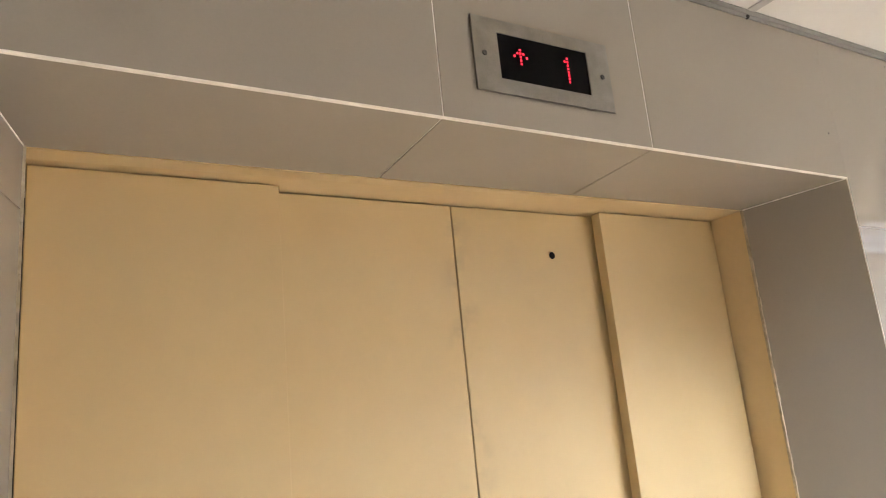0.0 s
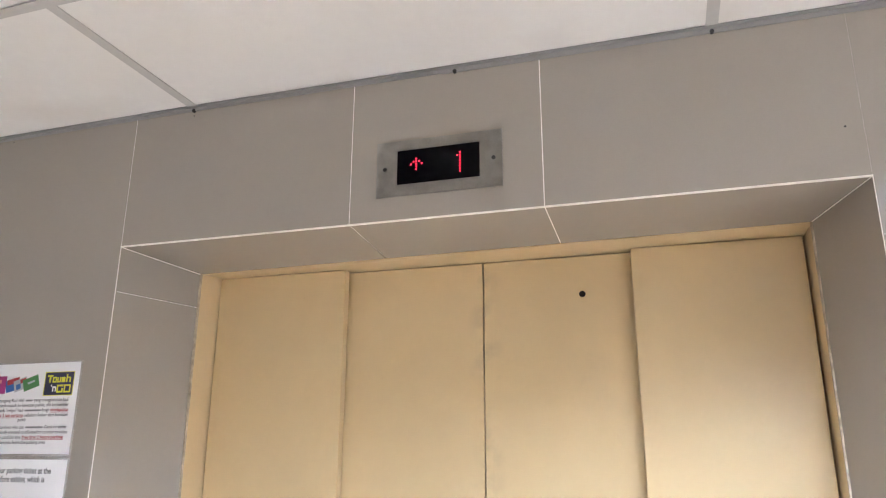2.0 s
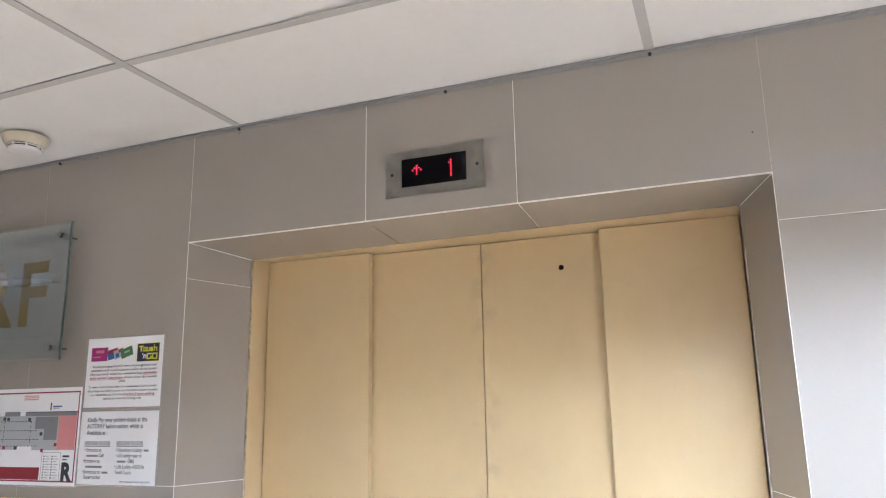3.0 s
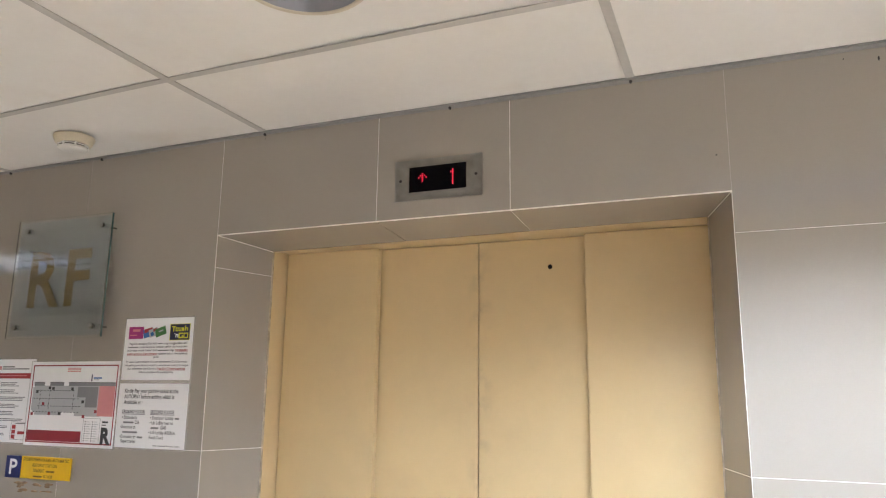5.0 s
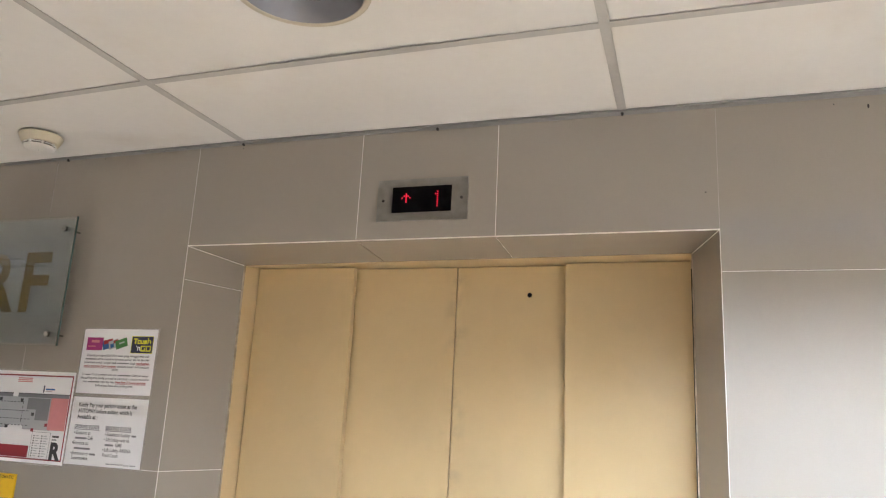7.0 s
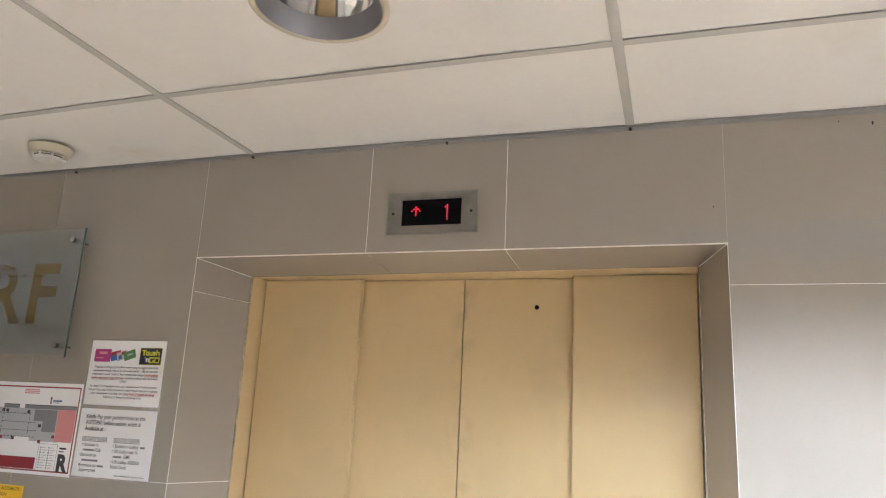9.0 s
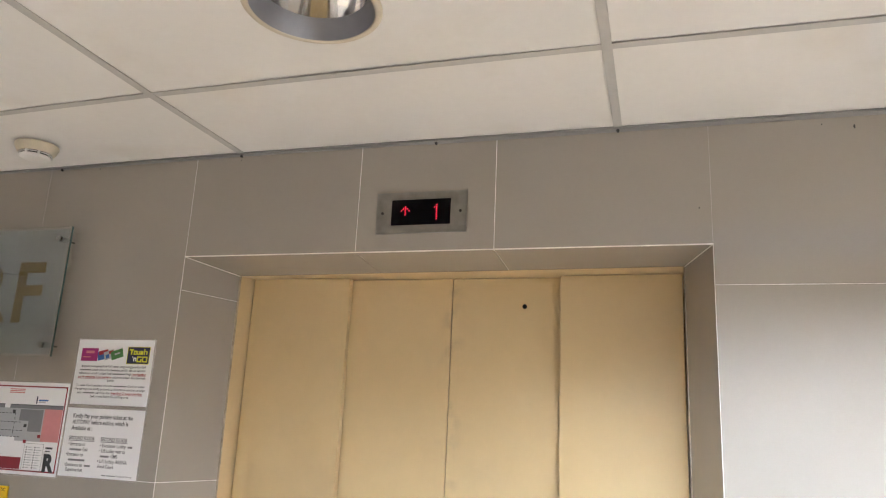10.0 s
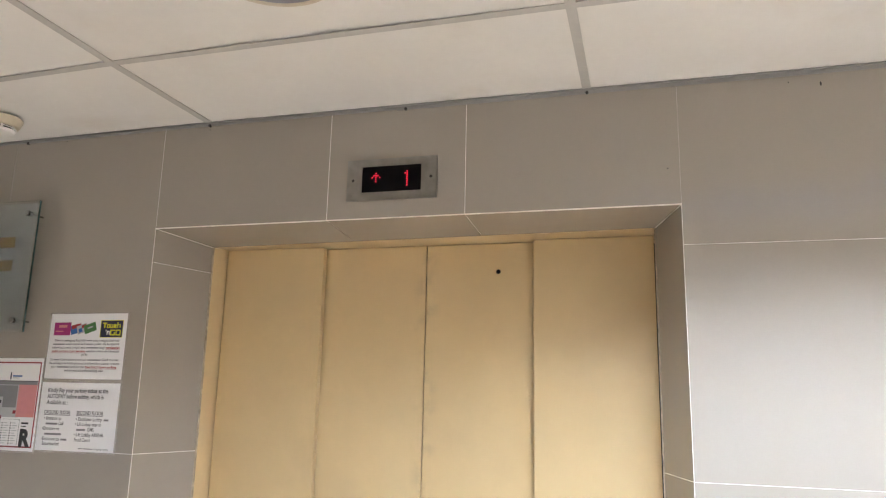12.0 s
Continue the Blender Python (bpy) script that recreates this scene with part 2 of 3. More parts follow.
for x0, x1 in zip(XS, XS[1:]):
    for y0, y1 in zip(YS, YS[1:]):
        if any(abs(x0 - tx) < 0.01 and abs(y0 - ty) < 0.01 for tx, ty in TROFFERS_AND_FILL):
            continue
        z0, z1 = CEILING + 0.0025 + random.uniform(0, 0.0012), CEILING + 0.016
        if x0 < LAMP_XY[0] < x1 and y0 < LAMP_XY[1] < y1:
            inner, outer = [], []
            for k in range(64):
                a = 2 * math.pi * (k + 0.5) / 64
                d = Vector((math.cos(a), math.sin(a)))
                reach = min(((x1 if d.x > 0 else x0) - LAMP_XY[0]) / d.x, ((y1 if d.y > 0 else y0) - LAMP_XY[1]) / d.y)
                inner.append(bm.verts.new((LAMP_XY[0] + d.x * (LAMP_R - 0.012), LAMP_XY[1] + d.y * (LAMP_R - 0.012), z0)))
                outer.append(bm.verts.new((LAMP_XY[0] + d.x * reach, LAMP_XY[1] + d.y * reach, z0)))
            for k in range(64):
                m = (k + 1) % 64
                bm.faces.new((inner[k], inner[m], outer[m], outer[k]))
            continue
        box(bm, x0 + 0.002, x1 - 0.002, y0 + 0.002, y1 - (0.0142 if y1 < -0.1 else 0.004), z0, z1)
box(bm, WEST, EAST, SOUTH, 0.0, 2.70, 2.75)
ceiling = tagged(part("ceiling", sagging(bm), CEIL), "off-white suspended ceiling boards", "ceiling", kind="structure")
bm = bmesh.new()
for x in XS[1:-1]:
    for y0, y1 in zip(YS, YS[1:]):
        box(bm, x - 0.012, x + 0.012, y0, y1 if y1 < 0 else -0.002, CEILING, CEILING + 0.002)
for y in YS[1:-1]:
    for x0, x1 in zip(XS, XS[1:]):
        box(bm, x0 + 0.012, x1 - 0.012, y - 0.012, y + 0.012, CEILING + 0.0004, CEILING + 0.0022)
tagged(part("trim_grid", sagging(bm), GRID), "grey enamelled ceiling grid bars", "ceiling grid", kind="structure")
# wall angle under the edge of the boards, in lengths that meet with a small step
angle = None
for k, (x0, x1, drop) in enumerate([(WEST, -2.0, 0.0), (-2.0, -0.735, 0.003), (-0.735, 0.0, 0.0), (0.0, 0.65, 0.0), (0.65, 2.9, -0.0025), (2.9, EAST, 0.0)]):
    bm = bmesh.new()
    box(bm, x0, x1, -0.0035 - 0.001 * (k % 2), -0.001, CEILING - 0.0088 + drop, CEILING - 0.0005)
    box(bm, x0, x1, -0.014, -0.001, CEILING - 0.0005, CEILING + 0.0015)
    tagged(part("trim_angle", sagging(bm), ANGLE), "grey metal wall angle under the ceiling edge", "trim", kind="structure")


# ---- fluorescent troffers: two mirrored in the wall, two added as unseen fill ----
def troffer(x0, y0):
    w, d = 1.22, 0.61
    t = thing("louvred_light", (x0 + w / 2, y0 + d / 2, CEILING), "recessed fluorescent ceiling light with a white cross-bladed louvre; the east pair is added fill", "ceiling light", "louvred ceiling lights")
    bm = bmesh.new()
    z1 = CEILING + 0.11
    box(bm, x0 + 0.012, x0 + w - 0.012, y0 + 0.012, y0 + d - 0.012, z1, z1 + 0.01)
    part("reflector", bm, LAMPTOP, t)
    bm = bmesh.new()
    for a in (y0 + 0.012, y0 + d - 0.020):
        box(bm, x0 + 0.012, x0 + w - 0.012, a, a + 0.008, CEILING + 0.001, z1)
    for a in (x0 + 0.012, x0 + w - 0.020):
        box(bm, a, a + 0.008, y0 + 0.020, y0 + d - 0.020, CEILING + 0.001, z1)
    part("housing", bm, HOUSING, t)
    for yc in (y0 + d / 6, y0 + d / 2, y0 + d * 5 / 6):
        bm = bmesh.new()
        lathe(bm, [(0.013, 0.04), (0.013, w - 0.04)], (x0, yc, CEILING + 0.0535), "x", 16, close=True)
        part("tube", bm, TUBE, t, smooth=True)
    for k in range(1, 11):
        x = x0 + w * k / 11
        bm = bmesh.new()
        prism(bm, [(x - 0.012, CEILING + 0.038), (x + 0.012, CEILING + 0.038), (x + 0.0015, CEILING + 0.002), (x - 0.0015, CEILING + 0.002)], "y", y0 + 0.021, y0 + d - 0.021)
        part("blade", bm, LOUVRE, t)
    for k in (1, 2):
        y, top = y0 + d * k / 3, 0.052
        bm = bmesh.new()
        prism(bm, [(y - 0.003, CEILING + top), (y + 0.003, CEILING + top), (y + 0.0015, CEILING + 0.003), (y - 0.0015, CEILING + 0.003)], "x", x0 + 0.021, x0 + w - 0.021)
        part("spine", bm, SPINE, t)
    return t


for tx, ty in TROFFERS_AND_FILL:
    lamp = troffer(tx, ty)
    lamp.location.z += drop_at(tx + 0.61, ty + 0.305)


# ---- lift doors and their frame ----
frame_thing = thing("lift_door_frame", (0.65, 0.3, 0), "cream-painted steel lift door frame inside the tiled portal", "door frame")
boxed("jamb", (I_L - 0.014, I_L - 0.001, REVEAL + 0.001, 0.44, 0, HEADER), FRAME, frame_thing, bevel=0.001)
boxed("jamb", (I_R + 0.001, I_R + 0.014, REVEAL + 0.001, 0.44, 0, HEADER), FRAME, frame_thing, bevel=0.001)
bm = bmesh.new()
box(bm, I_L - 0.014, I_R + 0.014, REVEAL + 0.001, 0.300, HEADER, HEADER + 0.03)
box(bm, I_L - 0.014, I_R + 0.014, 0.300, 0.44, HEADER, HEADER + 0.03)
part("header", dipping(bm), FRAME, frame_thing)
boxed("sill", (I_L - 0.001, I_R + 0.001, REVEAL, 0.44, 0.0, 0.006), STEEL, frame_thing)
lift_door = thing("lift_door", (0.65, 0.34, 0), "closed four-panel cream steel lift door with faint smudges", "lift door")
for x0, x1, y0 in ((I_L + 0.0045, 0.285, 0.315), (1.019, I_R - 0.004, 0.315), (0.27, 0.6495, 0.350), (0.6525, 1.034, 0.350)):
    boxed("panel", (x0, x1, y0, y0 + 0.026, 0.008, HEADER - 0.003), DOOR, lift_door, bevel=0.0018)
# raised black disc paints the shade inside the hole; none is cut
bm = bmesh.new()
lathe(bm, [(0.0078, 0.001), (0.0078, -0.0006), (0.0005, -0.0007)], (0.898, 0.350, 2.024), "y", 24, close=True)
part("key_hole", bm, DARK, lift_door, "black disc painting the dark inside of the release key hole")

# ---- floor indicator ----
ind = thing("floor_indicator", (0.641, 0, 2.187), "brushed steel lift indicator with a black window and red dots", "indicator")
P0, P1, Q0, Q1 = 0.4985, 0.783, 2.187, 2.316
W0, W1, V0, V1 = 0.546, 0.7335, 2.2125, 2.293
bm = bmesh.new()
for dims in ((P0, P1, V1, Q1), (P0, P1, Q0, V0), (P0, W0, V0, V1), (W1, P1, V0, V1)):
    box(bm, dims[0], dims[1], -0.0055, -0.0025, dims[2], dims[3])
part("faceplate", bm, STEEL, ind)
# added inset box whose black rim draws the plate's shadow line
boxed("back_box", (P0 + 0.0015, P1 - 0.0015, -0.0025, 0.001, Q0 + 0.0015, Q1 - 0.0015), DARK, ind, "black box painting the shadow line behind the faceplate")
boxed("display_window", (W0 - 0.002, W1 + 0.002, -0.0035, -0.0024, V0 - 0.002, V1 + 0.002), BLACKGLASS, ind)
for x in (0.518, 0.764):
    bm = bmesh.new()
    lathe(bm, [(0.0045, -0.005), (0.0045, -0.0065), (0.0035, -0.0072), (0.001, -0.0068)], (x, 0, 2.2515), "y", 20, close=True)
    part("screw", bm, SCREW, ind)
PITCH = 0.0062
DIGIT = [(0, r) for r in range(8)] + [(-1, 1)]
ARROW = [(0, 0), (-1, 1), (0, 1), (1, 1), (-2, 2), (0, 2), (2, 2), (0, 3), (0, 4)]
for dots, cx, top in ((DIGIT, 0.6895, 2.2735), (ARROW, 0.5905, 2.2705)):
    for col, row in dots:
        x, z = cx + col * PITCH, top - row * PITCH
        boxed("led_dot", (x - 0.0017, x + 0.0017, -0.0042, -0.0034, z - 0.0017, z + 0.0017), LED, ind)

# ---- wall tiles ----
SEALANT = material("dirty_sealant", (0.46, 0.39, 0.29), rough=0.8, vary=0.25, scale=30.0, spots=(0.08, 0.06, 0.045), spot_amount=0.55, spot_scale=22.0)
G = 0.0011


def wall_tile(x0, x1, z0, z1, gl=G, gr=G, gb=G, gt=G):
    boxed("tile", (x0 + gl, x1 - gr, 0.0, 0.010, z0 + gb, z1 - gt), TILE, wall_north, bevel=0.0003)


cols_left = [WEST] + [X_L - 0.6125 * k for k in range(13, 0, -1)] + [X_L]
cols_right = [X_R] + [X_R + 0.603 * k for k in range(1, 7)] + [EAST]
for cols, upright in ((cols_left, 0.0006), (cols_right, 0.00016)):
    for x0, x1 in zip(cols, cols[1:]):
        rows = ROW_Z if cols is cols_right else (*ROW_Z[:4], ROW_Z[5])
        for z0, z1 in zip(rows, rows[1:]):
            wall_tile(x0, x1, z0, z1, upright, upright, 0.0008, 0.0008)
tops = (X_L, *JOINTS_TOP, X_R)
for x0, x1 in zip(tops, tops[1:]):
    wall_tile(x0, x1, LINTEL + 0.0016, CEILING + 0.03, gr=0.00016 if x1 == X_R else G)
    bm = bmesh.new()
    a, c = max(x0 + 0.0014, X_L + 0.003), min(x1 - 0.0014, X_R - 0.003)
    prism(bm, [(0.004, LINTEL + 0.0), (0.004, LINTEL + 0.008), (REVEAL, HEADER + 0.010), (REVEAL, HEADER + 0.001)], "x", a, c)
    part("tile", dipping(bm), TILE, wall_north)
for rows, xo, xi, s in (((*ROW_Z[:-1], LINTEL), X_L, I_L, -1), ((*ROW_Z[:-2], LINTEL), X_R, I_R, 1)):
    for z0, z1 in zip(rows, rows[1:]):
        bm = bmesh.new()
        prism(bm, [(xo - s * 0.0005, 0.0018), (xi, REVEAL - 0.001), (xi + s * 0.008, REVEAL - 0.001), (xo + s * 0.008, 0.0018)], "z", z0 + G, z1 - G)
        part("tile", bm, TILE, wall_north)
    # grout along the inner corner of soffit and reveal, and the bead where the tiles meet the steel frame
    bm = bmesh.new()
    for y, x, z, in ((0.001, xo, LINTEL), (REVEAL, xi, HEADER - (HEADER_DIP if s < 0 else 0.0))):
        for dx, dz in ((-0.0008, -0.0014), (0.0008, -0.0014), (0.0008, 0.003), (-0.0008, 0.003)):
            bm.verts.new((x - s * 0.0006 + dx, y, z + dz))
    bm.verts.ensure_lookup_table()
    v = list(bm.verts)
    bm.faces.new(v[:4])
    bm.faces.new(v[4:])
    for q in range(4):
        bm.faces.new((v[q], v[(q + 1) % 4], v[4 + (q + 1) % 4], v[4 + q]))
    bmesh.ops.recalc_face_normals(bm, faces=bm.faces)
    part("grout_edge", bm, GROUT, wall_north)
    bm = bmesh.new()
    steps = 90
    for q in range(steps):
        z0, z1 = HEADER * q / steps, HEADER * (q + 1) / steps
        w = 0.0022 + 0.0022 * noise.noise((3.0 * s, 0, 38.0 * z0))
        box(bm, xi - 0.002, xi + 0.002, REVEAL - 0.003 - max(w, 0), REVEAL + 0.0012, z0, z1)
        bm.verts.ensure_lookup_table()
        for vert in bm.verts[-8:]:
            vert.co.x -= s * 0.0006
    part("sealant_bead", bm, SEALANT, wall_north, "dirty grey sealant")
boxed("grout_edge", (X_L - 0.001, X_R + 0.001, -0.0006, 0.005, LINTEL - 0.0003, LINTEL + 0.0024), GROUT, wall_north)
for x, half in ((X_L, 0.0004), (X_R, 0.0007)):
    boxed("grout_edge", (x - half, x + half, -0.0003, 0.0017, 0, LINTEL), GROUT, wall_north)

# ---- recessed downlight ----
down = thing("recessed_downlight", (LAMP_XY[0], LAMP_XY[1], CEILING), "unlit round recessed downlight with a cream trim ring", "downlight")
c = (LAMP_XY[0], LAMP_XY[1], ceiling_at(*LAMP_XY))
bm = bmesh.new()
lathe(bm, [(0.136, 0.004), (0.134, -0.002), (0.137, -0.004), (0.147, -0.003), (0.150, 0.0), (0.150, 0.003)], c, steps=72)
part("trim_ring", bm, RIM, down, smooth=True)
bm = bmesh.new()
lathe(bm, [(0.1335, -0.002), (0.131, 0.004), (0.116, 0.045)], c, steps=72)
part("baffle", bm, MATTEGREY, down, smooth=True)
bm = bmesh.new()
lathe(bm, [(0.116, 0.045), (0.108, 0.08), (0.09, 0.125), (0.05, 0.15), (0.002, 0.152)], c, steps=72)
part("reflector", bm, MIRROR, down, smooth=True)

# ---- smoke detectors ----
SLOT = material("dark_slot", (0.03, 0.025, 0.02), rough=0.7)
det = thing("smoke_detector", (-0.629, -0.222, ceiling_at(-0.629, -0.222)), "cream plastic smoke detector with dark slots", "smoke detector", "ceiling detectors")
c = (-0.629, -0.222, ceiling_at(-0.629, -0.222))
bm = bmesh.new()
lathe(bm, [(0.060, 0.001), (0.066, -0.001), (0.0665, -0.005), (0.064, -0.012), (0.0585, -0.024), (0.055, -0.029), (0.050, -0.0295)], c, steps=48, close=True)
part("base", bm, CREAM, det, smooth=True)
bm = bmesh.new()
lathe(bm, [(0.0455, -0.029), (0.0455, -0.042)], c, steps=48)
part("slot_ring", bm, SLOT, det, "dark sensing slots", smooth=True)
for k in range(8):
    a = 2 * math.pi * k / 8 + 0.2
    bm = bmesh.new()
    box(bm, -0.0025, 0.0025, -0.003, 0.003, -0.0415, -0.029)
    bmesh.ops.transform(bm, matrix=Matrix.Translation(c) @ Matrix.Rotation(a, 4, "Z") @ Matrix.Translation((0.0475, 0, 0)), verts=bm.verts)
    part("rib", bm, CAPWHITE, det)
for z0, r in ((-0.0345, 0.0495), (-0.041, 0.047)):
    bm = bmesh.new()
    lathe(bm, [(r - 0.004, z0), (r, z0 + 0.0005), (r, z0 + 0.0022), (r - 0.004, z0 + 0.003)], c, steps=48)
    part("ring", bm, CAPWHITE, det, smooth=True)
bm = bmesh.new()
lathe(bm, [(0.0465, -0.041), (0.046, -0.044), (0.040, -0.047), (0.020, -0.049), (0.001, -0.0495)], c, steps=48)
part("cap", bm, CAPWHITE, det, smooth=True)

old = thing("ceiling_detector", (-1.135, -0.20, ceiling_at(-1.135, -0.20)), "yellowed ochre plastic ceiling detector with slots", "detector", "ceiling detectors")
c = (-1.135, -0.20, ceiling_at(-1.135, -0.20))
bm = bmesh.new()
lathe(bm, [(0.060, 0.001), (0.062, -0.002), (0.060, -0.010), (0.056, -0.024), (0.046, -0.030), (0.001, -0.031)], c, steps=8)
part("body", bm, OCHRE, old)
for k in range(8):
    for z0 in (-0.0085, -0.0145):
        bm = bmesh.new()
        box(bm, -0.0012, 0.001, -0.017, 0.017, z0 - 0.0012, z0 + 0.0012)
        a = 2 * math.pi * (k + 0.5) / 8
        bmesh.ops.transform(bm, matrix=Matrix.Translation(c) @ Matrix.Rotation(a, 4, "Z") @ Matrix.Translation((0.0562 + (z0 + 0.01) * 0.25, 0, 0)), verts=bm.verts)
        part("slot", bm, SLOT, old)

# ---- rivets along the wall angle and marks on the wall ----
for x, z in ((-1.22, 2.473), (-0.735, 2.472), (0.0, 2.472), (0.678, 2.471), (1.22, 2.472), (2.05, 2.472)):
    bm = bmesh.new()
    lathe(bm, [(0.0045, 0.0), (0.0045, -0.0055), (0.003, -0.0068), (0.0005, -0.007)], (x, 0.0, z + ceiling_at(x) - CEILING), "y", 16, close=True)
    tagged(part("rivet", bm, SCREW), "small dark rivet in the ceiling wall angle", "rivet", "wall angle rivets")
MARK = material("dark_scuff", (0.025, 0.02, 0.018), rough=0.7, vary=0.2, scale=80.0)
for x, z, w, h in ((1.431, 2.234, 0.0045, 0.0045), (1.822, 2.441, 0.005, 0.013), (1.745, 2.452, 0.003, 0.005), (0.0, 2.459, 0.002, 0.006), (-0.57, 2.461, 0.002, 0.006)):
    bm = bmesh.new()
    lathe(bm, [(0.5, 0.0), (0.42, -0.6), (0.05, -0.7)], (0, 0, 0), "y", 12, close=True)
    bmesh.ops.transform(bm, matrix=Matrix.Translation((x, 0.0002, z)) @ Matrix.Diagonal((w, 0.001, h, 1)), verts=bm.verts)
    part("scuff_mark", bm, MARK, wall_north)

# ---- printed matter ----
INK = material("black_ink", (0.03, 0.03, 0.032), rough=0.5)
GREYINK = material("grey_ink", (0.13, 0.13, 0.135), rough=0.5)
PALEINK = material("pale_grey_print", (0.42, 0.43, 0.44), rough=0.5, vary=0.05)
MIDGREY = material("mid_grey_print", (0.20, 0.205, 0.21), rough=0.5)
MAROON = material("maroon_print", (0.24, 0.012, 0.022), rough=0.45, vary=0.06)
RED = material("red_print", (0.33, 0.018, 0.022), rough=0.45)
PINK = material("pink_print", (0.60, 0.24, 0.24), rough=0.5)
MAGENTA = material("magenta_print", (0.33, 0.02, 0.16), rough=0.45)
NAVY = material("navy_print", (0.012, 0.014, 0.05), rough=0.45)
LIME = material("yellow_green_print", (0.70, 0.68, 0.03), rough=0.45)
GREEN = material("green_print", (0.06, 0.20, 0.05), rough=0.45)
BLUE = material("blue_print", (0.03, 0.12, 0.35), rough=0.45)
SIGNBLUE = material("sign_blue", (0.02, 0.028, 0.13), rough=0.3, vary=0.05)
SIGNYELLOW = material("sign_yellow", (0.78, 0.48, 0.01), rough=0.3, vary=0.05)
FADED = material("faded_brown_ink", (0.17, 0.10, 0.01), rough=0.5)
GOLD = material("gold_vinyl", (0.20, 0.125, 0.012), rough=0.4, vary=0.05)

RESIDUE = material("brown_adhesive", (0.24, 0.16, 0.09), rough=0.8, vary=0.3, scale=60.0)


def clear(name, tint, rough=0.02, alpha=1.0, transmission=1.0):
    m = bpy.data.materials.new(name)
    m.use_nodes = True
    b = m.node_tree.nodes["Principled BSDF"]
    b.inputs["Base Color"].default_value = (*tint, 1)
    b.inputs["Roughness"].default_value = rough
    b.inputs["Transmission Weight"].default_value = transmission
    b.inputs["Alpha"].default_value = alpha
    b.inputs["IOR"].default_value = 1.5
    return m


GLASS = clear("clear_glass", (0.97, 0.985, 0.98), rough=0.0)
FROST = clear("frosted_film", (0.60, 0.68, 0.66), rough=0.5, alpha=0.32, transmission=0.0)
EDGEGLASS = material("green_glass_edge", (0.05, 0.095, 0.09), rough=0.15, vary=0.15, scale=30.0, coat=0.5)
POUCH = clear("clear_laminate", (0.9, 0.9, 0.88), rough=0.15, alpha=0.22, transmission=0.0)


class Sheet:
    """A flat print on the wall: u runs to the right and v down, both from 0 to 1 over the sheet."""

    def __init__(self, ob, x0, x1, z0, z1, face):
        self.ob, self.x0, self.w, self.z1, self.h, self.y, self.step = ob, x0, x1 - x0, z1, z1 - z0, face, 0

    def level(self, lift):
        return self.y - 0.00025 * lift

    def patch(self, name, u0, u1, v0, v1, mat, lift=1, turn=0.0, label=""):
        bm = bmesh.new()
        cx, cz = self.x0 + self.w * (u0 + u1) / 2, self.z1 - self.h * (v0 + v1) / 2
        hw, hh = self.w * (u1 - u0) / 2, self.h * (v1 - v0) / 2
        box(bm, -hw, hw, 0, 0.0004, -hh, hh)
        bmesh.ops.transform(bm, matrix=Matrix.Translation((cx, self.level(lift), cz)) @ Matrix.Rotation(turn, 4, "Y"), verts=bm.verts)
        return part(name, bm, mat, self.ob, label)

    def outline(self, name, u0, u1, v0, v1, thick, mat, lift=1):
        a, c = thick / self.w, thick / self.h
        bm = bmesh.new()
        y = self.level(lift)
        for p, q, r, t in ((u0, u1, v0, v0 + c), (u0, u1, v1 - c, v1), (u0, u0 + a, v0 + c, v1 - c), (u1 - a, u1, v0 + c, v1 - c)):
            box(bm, self.x0 + self.w * p, self.x0 + self.w * q, y, y + 0.0004, self.z1 - self.h * t, self.z1 - self.h * r)
        return part(name, bm, mat, self.ob)

    def text(self, words, u0, u1, v_base, v_top, mat, lift=2, bold=0.012, slant=0.0):
        """Words that fill u0 to u1 and have capitals from v_base up to v_top."""
        cu = bpy.data.curves.new("words", "FONT")
        cu.body, cu.size, cu.offset, cu.shear, cu.resolution_u = words, 1.0, bold, slant, 3
        holder = new("words", cu)
        bpy.context.view_layer.update()
        me = bpy.data.meshes.new_from_object(holder.evaluated_get(bpy.context.evaluated_depsgraph_get()))
        bpy.data.objects.remove(holder)
        bpy.data.curves.remove(cu)
        us = [v.co.x for v in me.vertices]
        lo, span = min(us), max(max(us) - min(us), 1e-6)
        cap = self.h * (v_base - v_top) / 0.69
        for v in me.vertices:
            v.co = (self.x0 + self.w * (u0 + (u1 - u0) * (v.co.x - lo) / span), self.level(lift), self.z1 - self.h * v_base + v.co.y * cap)
        me.materials.append(mat)
        ob = new("lettering", me)
        ob.parent = self.ob
        ob.matrix_parent_inverse = self.ob.matrix_world.inverted()
        return ob

    def line(self, tokens, u0, u1, v_base, v_top, mat=None):
        """Words and plain bars in turn. A token is (words or a bar's letters as a number, material, bold, underlined)."""
        counts = [t[0] if isinstance(t[0], int) else len(t[0]) for t in tokens]
        unit = (u1 - u0) / (sum(counts) + len(tokens) - 1)
        u = u0
        for (what, ink, bold, under), n in zip(tokens, counts):
            end = u + unit * n
            if isinstance(what, int):
                self.patch("print_bar", u, end, v_top + (v_base - v_top) * 0.38, v_base - (v_base - v_top) * 0.08, MIDGREY if ink in (INK, GREYINK) else ink)
            else:
                self.text(what, u, end, v_base, v_top, ink, bold=max(bold, 0.012))
            if under:
                self.patch("underline", u, end, v_base + (v_base - v_top) * 0.25, v_base + (v_base - v_top) * 0.38, ink)
            u = end + unit


